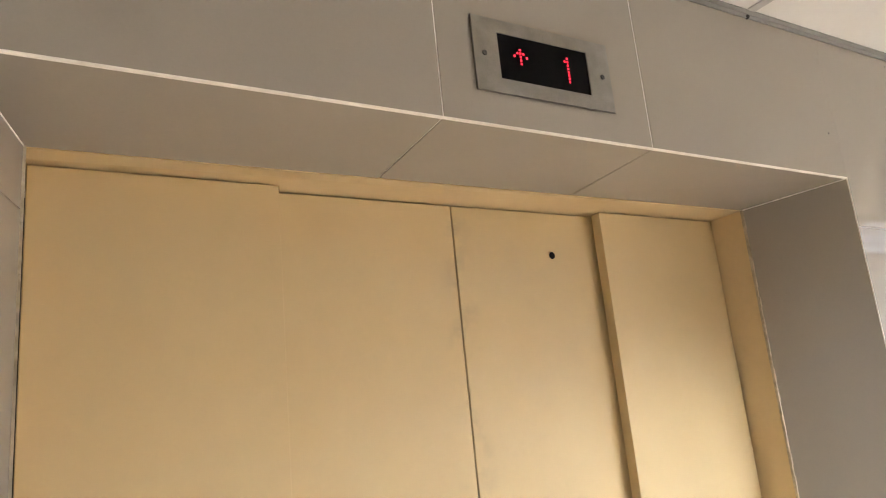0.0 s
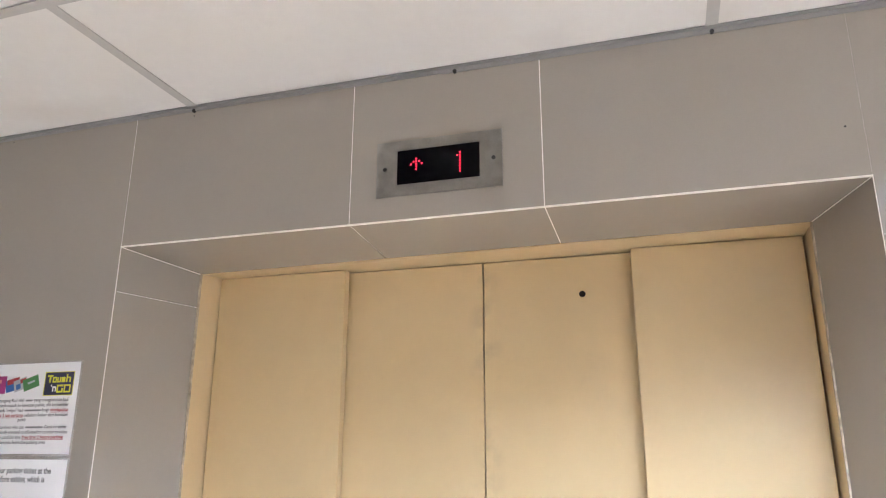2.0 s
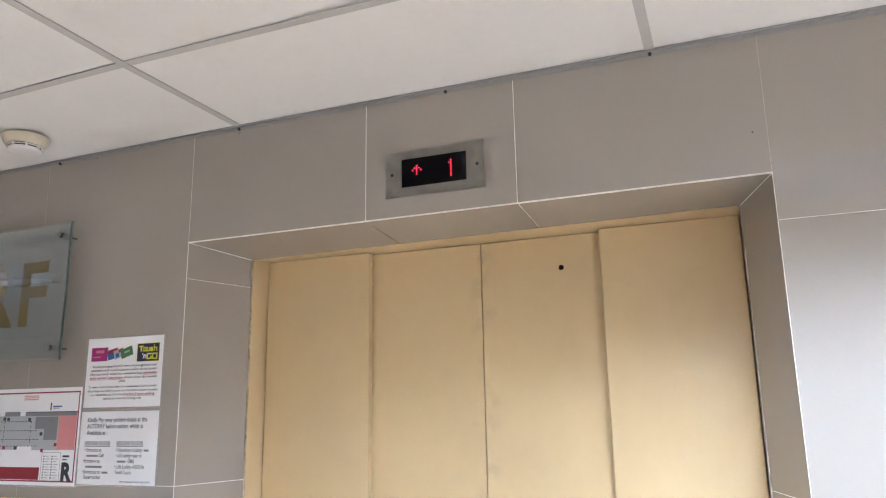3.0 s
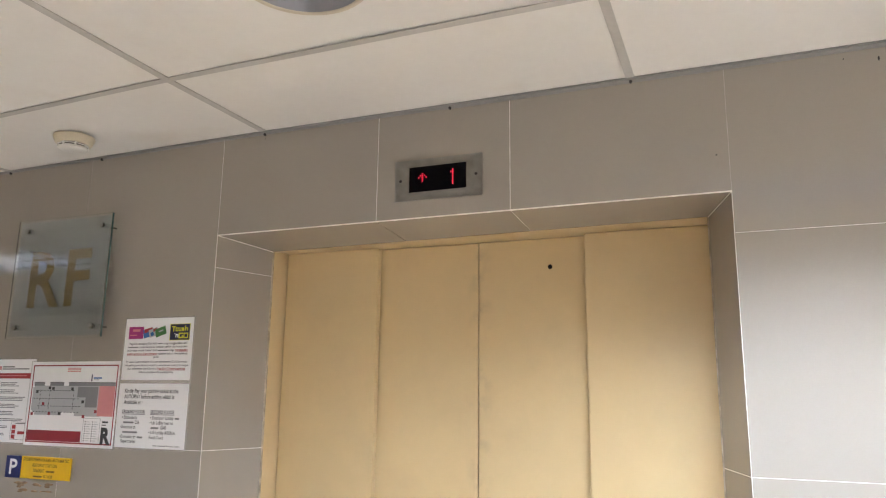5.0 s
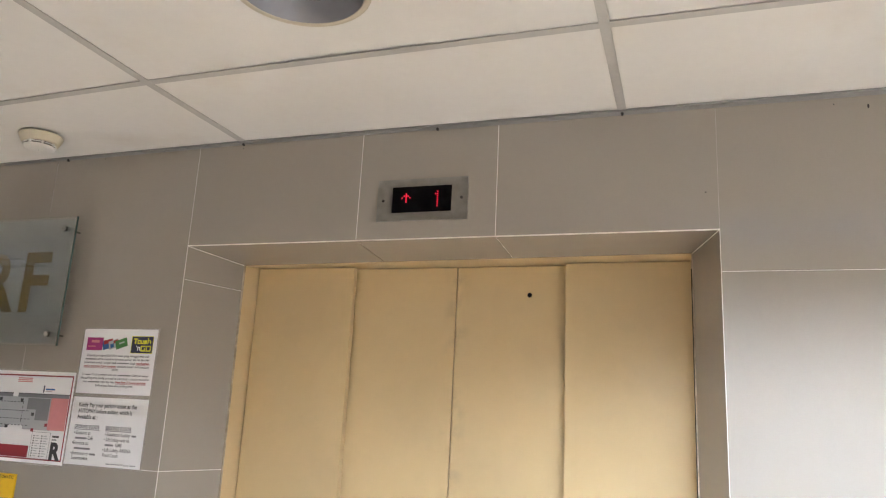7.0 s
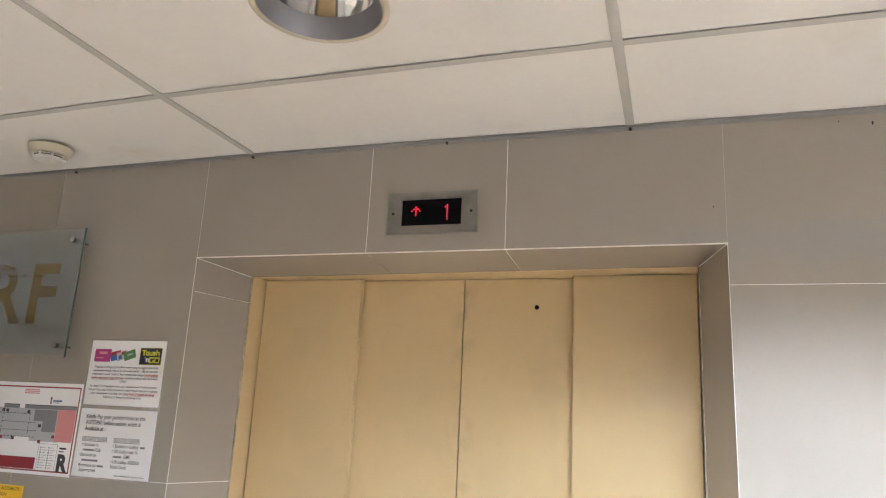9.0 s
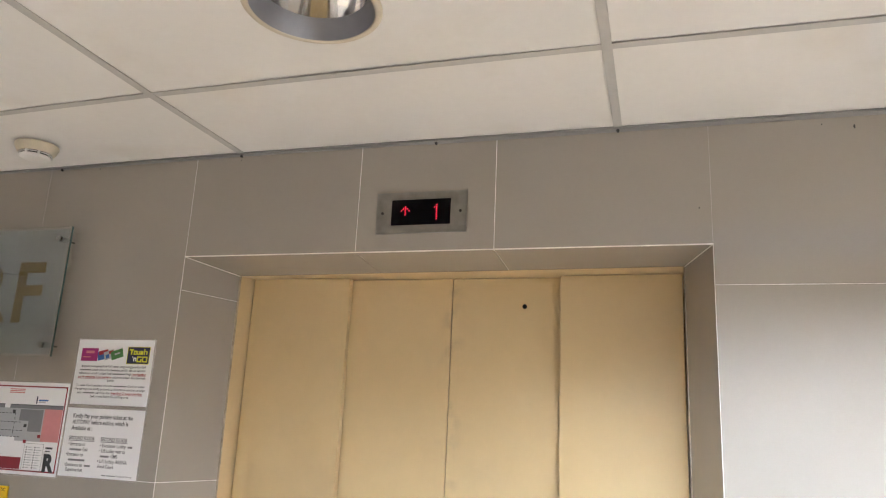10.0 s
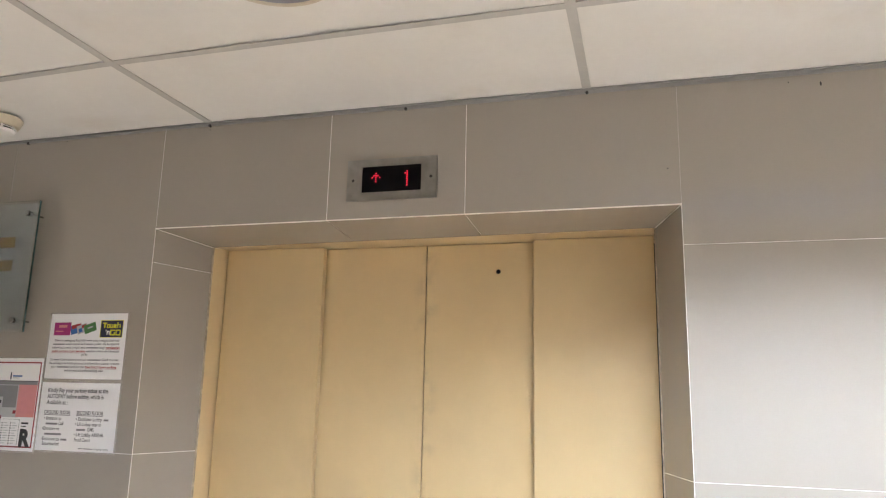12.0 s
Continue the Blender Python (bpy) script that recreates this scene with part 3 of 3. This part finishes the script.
def sheet(name, x0, x1, z0, z1, label, lift=0.0, pouch=True):
    t = thing(name, ((x0 + x1) / 2, -0.002, z0), label, "notice", "notices on the wall")
    y = -0.0022 - lift
    if pouch:
        p = boxed("laminate", (x0 - 0.005, x1 + 0.006, y + 0.0006, y + 0.0012, z0 - 0.005, z1 + 0.004), POUCH, t, "clear glossy laminate")
        p.visible_shadow = False
    bm = bmesh.new()
    box(bm, x0, x1, y, y + 0.0005, z0, z1)
    part("paper", bm, PAPER, t)
    return Sheet(t, x0, x1, z0, z1, y)


# two-language parking notice with cards printed at the top
n = sheet("notice", -0.534, -0.238, 1.646, 1.856, "white laminated parking notice with coloured card pictures and text")
n.patch("card_print", 0.055, 0.275, 0.135, 0.335, MAGENTA)
n.patch("print_bar", 0.115, 0.225, 0.175, 0.215, PINK, 2)
n.patch("print_bar", 0.075, 0.18, 0.265, 0.28, PINK, 2)
n.patch("card_print", 0.275, 0.41, 0.17, 0.31, BLUE, 1, -0.22)
n.patch("card_print", 0.285, 0.41, 0.165, 0.225, RED, 2, -0.22)
n.patch("card_print", 0.36, 0.49, 0.17, 0.30, PALEINK, 3, -0.3)
n.patch("card_print", 0.385, 0.43, 0.23, 0.29, BLUE, 4, -0.3)
n.patch("card_print", 0.42, 0.48, 0.17, 0.215, RED, 4, -0.3)
n.patch("card_print", 0.455, 0.61, 0.155, 0.29, GREEN, 5, -0.3)
n.patch("card_print", 0.50, 0.57, 0.20, 0.225, PALEINK, 6, -0.3)
n.patch("badge_print", 0.665, 0.955, 0.105, 0.37, NAVY)
n.outline("badge_edge", 0.665, 0.955, 0.105, 0.37, 0.0014, LIME, 2)
for u0, u1, v0, v1, ink in ((0.69, 0.745, 0.140, 0.160, LIME), (0.710, 0.727, 0.160, 0.225, LIME), (0.832, 0.868, 0.165, 0.225, LIME),
                            (0.878, 0.890, 0.135, 0.225, LIME), (0.890, 0.915, 0.165, 0.180, LIME), (0.910, 0.922, 0.170, 0.225, LIME),
                            (0.735, 0.745, 0.250, 0.272, PAPER), (0.752, 0.764, 0.268, 0.325, PAPER), (0.764, 0.785, 0.268, 0.284, PAPER), (0.779, 0.790, 0.275, 0.325, PAPER),
                            (0.795, 0.858, 0.250, 0.270, LIME), (0.795, 0.810, 0.270, 0.338, LIME), (0.810, 0.858, 0.318, 0.338, LIME), (0.842, 0.858, 0.290, 0.318, LIME)):
    n.patch("badge_shape", u0, u1, v0, v1, ink, 2)
for u0, u1, v0, v1 in ((0.745, 0.785, 0.163, 0.225), (0.866, 0.930, 0.250, 0.338)):
    n.outline("badge_shape", u0, u1, v0, v1, 0.0035, LIME, 2)
n.patch("badge_shape", 0.790, 0.801, 0.165, 0.225, LIME, 2)
n.patch("badge_shape", 0.815, 0.826, 0.165, 0.225, LIME, 2)
n.patch("badge_shape", 0.801, 0.815, 0.208, 0.225, LIME, 2)
k, b, r = INK, 0.028, RED
for v, u0, u1, tokens in (
        (0.43, 0.085, 0.925, [("Kepada pemegang Kad Ahli", k, 0, 0), (4, k, 0, 0), ("yang menggunakan kad", k, 0, 0)]),
        (0.485, 0.065, 0.935, [(10, k, b, 0), ("untuk masuk ke kawasan parkir, sila ke kaunter", k, 0, 0)]),
        (0.54, 0.06, 0.94, [("informasi untuk 'swipe' kad", k, 0, 0), (10, k, b, 0), ("bagi", k, 0, 0), ("mendapatkan", r, b, 1)]),
        (0.595, 0.06, 0.94, [("parkir percuma 2 jam pertama", r, b, 1), ("sebelum keluar dari kawasan", k, 0, 0)]),
        (0.645, 0.455, 0.54, [("parkir", k, 0, 0)]),
        (0.725, 0.05, 0.95, [("To", k, 0, 0), (4, k, 0, 0), ("Card members who use", k, 0, 0), (10, k, b, 0), ("Card to enter", k, 0, 0)]),
        (0.78, 0.04, 0.96, [("the parking area, kindly proceed to information counter to swipe", k, 0, 0)]),
        (0.835, 0.075, 0.925, [("your", k, 0, 0), (10, k, b, 0), ("card for the", k, 0, 0), ("free first 2 hours parking", r, b, 1)]),
        (0.89, 0.26, 0.76, [("before you leave the parking area", k, 0, 0)])):
    n.line(tokens, u0, u1, v, v - 0.035)

# payment notice
n = sheet("notice", -0.536, -0.238, 1.422, 1.634, "white laminated notice with black text about paying parking tickets")
for v, u1, words in ((0.145, 0.86, "Kindly Pay your parking ticket at the"), (0.235, 0.81, "AUTOPAY before exiting, which is"), (0.325, 0.36, "Available at :")):
    n.text(words, 0.085, u1, v, v - 0.060, INK, bold=0.02)
for u0, u1, words in ((0.07, 0.41, "GROUND FLOOR"), (0.49, 0.83, "SECOND FLOOR")):
    n.text(words, u0, u1, 0.468, 0.415, INK, bold=0.02)
    n.patch("underline", u0, u1, 0.478, 0.486, INK)
for v, u0, u1, tokens in (
        (0.575, 0.08, 0.30, [("• Entrance to", k, 0, 0)]), (0.65, 0.105, 0.34, [(9, GREYINK, 0, 0), ("Café", k, 0, 0)]),
        (0.725, 0.07, 0.29, [("•Entrance to", k, 0, 0)]), (0.80, 0.105, 0.32, [(13, GREYINK, 0, 0)]),
        (0.875, 0.07, 0.40, [("•Entrance to", k, 0, 0), (4, GREYINK, 0, 0)]), (0.945, 0.09, 0.31, [("Supermarket", k, 0, 0)]),
        (0.575, 0.49, 0.90, [("• Escalator Lobby", k, 0, 0), (3, GREYINK, 0, 0)]), (0.65, 0.49, 0.82, [("• Lift Lobby near to", k, 0, 0)]),
        (0.725, 0.51, 0.73, [(4, GREYINK, 0, 0), ("GMS", k, 0, 0)]), (0.80, 0.485, 0.86, [("• Lift Lobby ARENA", k, 0, 0)]),
        (0.875, 0.50, 0.70, [("Food Court", k, 0, 0)])):
    n.line(tokens, u0, u1, v - 0.02, v - 0.070)
n.line([(4, GREYINK, 0, 0), (9, GREYINK, 0, 0), ("Shopping Centre", GREYINK, 0, 0)], 0.56, 0.94, 0.965, 0.94)

# fire instructions, tucked under the plan
n = sheet("notice", -1.155, -0.948, 1.42, 1.72, "white laminated instruction sheet with red icons and grey lines")
n.patch("badge_print", 0.07, 0.15, 0.085, 0.13, PINK)
n.patch("print_bar", 0.17, 0.47, 0.085, 0.10, GREYINK)
n.patch("print_bar", 0.17, 0.85, 0.112, 0.125, GREYINK)
n.patch("red_band", 0.06, 0.90, 0.17, 0.235, RED)
n.patch("print_bar", 0.12, 0.80, 0.195, 0.205, PINK, 2)
rng = random.Random(4)
for q in range(8):
    v = 0.275 + 0.087 * q
    n.patch("icon_print", 0.05, 0.145, v, v + 0.062, INK if q in (1, 5, 6) else MAROON)
    n.patch("icon_shape", 0.078, 0.118, v + 0.012, v + 0.05, PINK if q in (1, 4, 6) else GREYINK, 2)
    for m in range(3):
        if q > 4 and m == 2:
            continue
        n.patch("print_bar", 0.18, (0.38 if q > 5 else 0.5) + rng.uniform(0, 0.35 if q < 6 else 0.1), v + 0.008 + 0.019 * m, v + 0.017 + 0.019 * m, GREYINK if m == 0 else MIDGREY)
n.outline("box_outline", 0.56, 0.995, 0.755, 0.965, 0.0012, GREYINK)
for q in range(3):
    n.patch("icon_print", 0.59, 0.68, 0.79 + 0.058 * q, 0.838 + 0.058 * q, RED)
n.patch("print_bar", 0.74, 0.92, 0.865, 0.90, RED)
n.patch("print_bar", 0.66, 0.93, 0.768, 0.778, GREYINK)

# floor plan of the building
n = sheet("floor_plan", -0.965, -0.542, 1.415, 1.71, "laminated car park floor plan with a maroon border", lift=0.0012)
n.outline("border", 0.022, 0.985, 0.04, 0.965, 0.0045, MAROON)
for v in (0.075, 0.094, 0.113):
    n.patch("print_bar", 0.425, 0.575, v, v + 0.011, PINK)
n.patch("icon_print", 0.70, 0.712, 0.155, 0.235, NAVY)
n.patch("print_bar", 0.725, 0.815, 0.188, 0.205, BLUE)
n.patch("print_bar", 0.725, 0.79, 0.213, 0.223, PALEINK)
n.patch("plan_area", 0.06, 0.80, 0.29, 0.60, PALEINK)
n.patch("plan_area", 0.045, 0.30, 0.31, 0.585, PALEINK, 2)
n.patch("plan_area", 0.55, 0.83, 0.55, 0.645, PALEINK, 3)
n.patch("plan_area", 0.09, 0.40, 0.60, 0.64, PALEINK, 3)
for u0, u1 in ((0.055, 0.175), (0.24, 0.40), (0.455, 0.972)):
    n.patch("plan_band", u0, u1, 0.247, 0.292, MIDGREY, 3)
    n.patch("plan_band", u0, u1, 0.247, 0.254, INK, 4)
n.patch("plan_block", 0.565, 0.79, 0.30, 0.425, MIDGREY, 4)
n.patch("plan_block", 0.66, 0.79, 0.425, 0.54, MIDGREY, 4)
n.patch("plan_area", 0.80, 0.972, 0.29, 0.64, PINK, 4)
for v, u0, u1 in ((0.345, 0.10, 0.50), (0.44, 0.06, 0.58), (0.53, 0.12, 0.62), (0.60, 0.07, 0.60)):
    u = u0
    while u < u1:
        n.patch("plan_dash", u, u + 0.022, v, v + 0.007, INK, 5)
        u += 0.036
for u in (0.135, 0.245, 0.52):
    for q in range(5):
        n.patch("plan_dash", u, u + 0.005, 0.34 + 0.05 * q, 0.368 + 0.05 * q, INK, 5)
for u, v in ((0.085, 0.345), (0.23, 0.30), (0.27, 0.305), (0.49, 0.31), (0.25, 0.605), (0.37, 0.605), (0.62, 0.46), (0.64, 0.63), (0.77, 0.57), (0.05, 0.61), (0.17, 0.49)):
    n.patch("plan_mark", u, u + 0.028, v, v + 0.035, MAROON if rng.random() < 0.6 else INK, 6)
n.patch("red_band", 0.035, 0.645, 0.82, 0.945, MAROON, 2)
n.outline("legend_outline", 0.66, 0.845, 0.665, 0.955, 0.001, MIDGREY, 2)
for col in (0.69, 0.77):
    for q in range(9):
        v = 0.70 + 0.027 * q
        n.patch("print_bar", col - 0.012, col, v, v + 0.013, INK if q % 3 == 2 else GREYINK, 2)
        n.patch("print_bar", col + 0.01, col + 0.04 + 0.015 * (q % 2), v + 0.002, v + 0.010, PALEINK, 2)
n.patch("print_bar", 0.865, 0.93, 0.695, 0.715, INK, 2)
n.patch("print_bar", 0.865, 0.91, 0.732, 0.745, GREYINK, 2)
n.text("R", 0.862, 0.968, 0.945, 0.775, INK, bold=0.05)

# yellow and blue parking sign
sign = thing("parking_sign", (-0.877, -0.004, 1.30), "yellow and dark blue plastic parking payment sign", "sign")
boxed("blue_panel", (-1.034, -0.957, -0.0065, -0.0008, 1.300, 1.3755), SIGNBLUE, sign, "dark blue panel with a white letter", 0.0008)
boxed("yellow_panel", (-0.957, -0.720, -0.0065, -0.0008, 1.3005, 1.3765), SIGNYELLOW, sign, "yellow panel with faded lettering", 0.0008)
n = Sheet(sign, -1.034, -0.720, 1.300, 1.376, -0.0066)
n.text("P", 0.065, 0.185, 0.83, 0.16, PAPER, bold=0.02)
n.text("STESEN PEMBAYARAN AUTOMATIC", 0.275, 0.975, 0.20, 0.07, FADED, bold=0.02)
n.text("AUTOPAY STATION", 0.42, 0.80, 0.45, 0.31, FADED)
n.line([("TINGKAT", FADED, 0.01, 0), (5, FADED, 0, 0)], 0.44, 0.77, 0.69, 0.55)
n.line([(5, FADED, 0, 0), ("FLOOR", FADED, 0, 0)], 0.45, 0.75, 0.93, 0.80)

# remains of glue below the sign
for q in range(15):
    x, z = rng.uniform(-0.97, -0.775), 1.269 + rng.choice((-1, 1)) * rng.uniform(0.008, 0.016)
    if q < 3:
        x, z = -0.962 + 0.008 * q, 1.27 + 0.006 * q
    bm = bmesh.new()
    lathe(bm, [(0.5, 0.0), (0.45, -0.8), (0.1, -1.0)], (0, 0, 0), "y", 9, close=True)
    for v in bm.verts:
        v.co *= 1 + 0.5 * noise.noise(v.co * 3 + Vector((q * 7.0, 0, 0)))
    bmesh.ops.transform(bm, matrix=Matrix.Translation((x, 0.0002, z)) @ Matrix.Diagonal((rng.uniform(0.015, 0.05), 0.0012, rng.uniform(0.005, 0.011), 1)), verts=bm.verts)
    part("glue_stain", bm, RESIDUE, wall_north)

# ---- glass storey plate on stand-offs ----
plate = thing("glass_sign", (-0.82, -0.03, 1.795), "square clear glass sign with gold letters on steel stand-offs", "sign")
GX0, GX1, GZ0, GZ1, GY = -1.052, -0.588, 1.792, 2.233, -0.062
bm = bmesh.new()
box(bm, GX0, GX1, GY, GY + 0.007, GZ0, GZ1, 0.0006)
pane = part("pane", bm, GLASS, plate, "clear glass pane")
pane.visible_shadow = False
bm = bmesh.new()
for d in ((GX1 + 0.0002, GX1 + 0.0012, GZ0, GZ1),):
    box(bm, d[0], d[1], GY + 0.0003, GY + 0.0067, d[2], d[3])
part("pane_edge", bm, EDGEGLASS, plate, "green glass edge")
film = boxed("frosted_film", (GX0 + 0.012, GX1 - 0.008, GY + 0.0076, GY + 0.0079, GZ0 + 0.008, GZ1 - 0.008), FROST, plate, "pale blue-grey frosted film")
film.visible_shadow = False
n = Sheet(plate, GX0, GX1, GZ0, GZ1, GY + 0.0077)
n.text("R", 0.185, 0.525, 0.735, 0.285, GOLD, lift=1.2, bold=0.02)
n.text("F", 0.58, 0.82, 0.735, 0.285, GOLD, lift=1.2, bold=0.02)
for x, z in ((-0.997, 2.192), (-0.629, 2.19), (-1.005, 1.831), (-0.629, 1.83)):
    bm = bmesh.new()
    lathe(bm, [(0.0095, 0.0), (0.0095, -0.0095), (0.0075, -0.0105), (0.001, -0.0105)], (x, GY + 0.0005, z), "y", 24, close=True)
    cap = part("standoff", bm, CHROME, plate, smooth=False)
    bm = bmesh.new()
    lathe(bm, [(0.0033, -0.0002), (0.0033, GY + 0.032), (0.0095, GY + 0.032), (0.0095, GY + 0.0085)], (x, 0.0, z), "y", 24, close=True)
    part("barrel", bm, CHROME, cap, smooth=False)
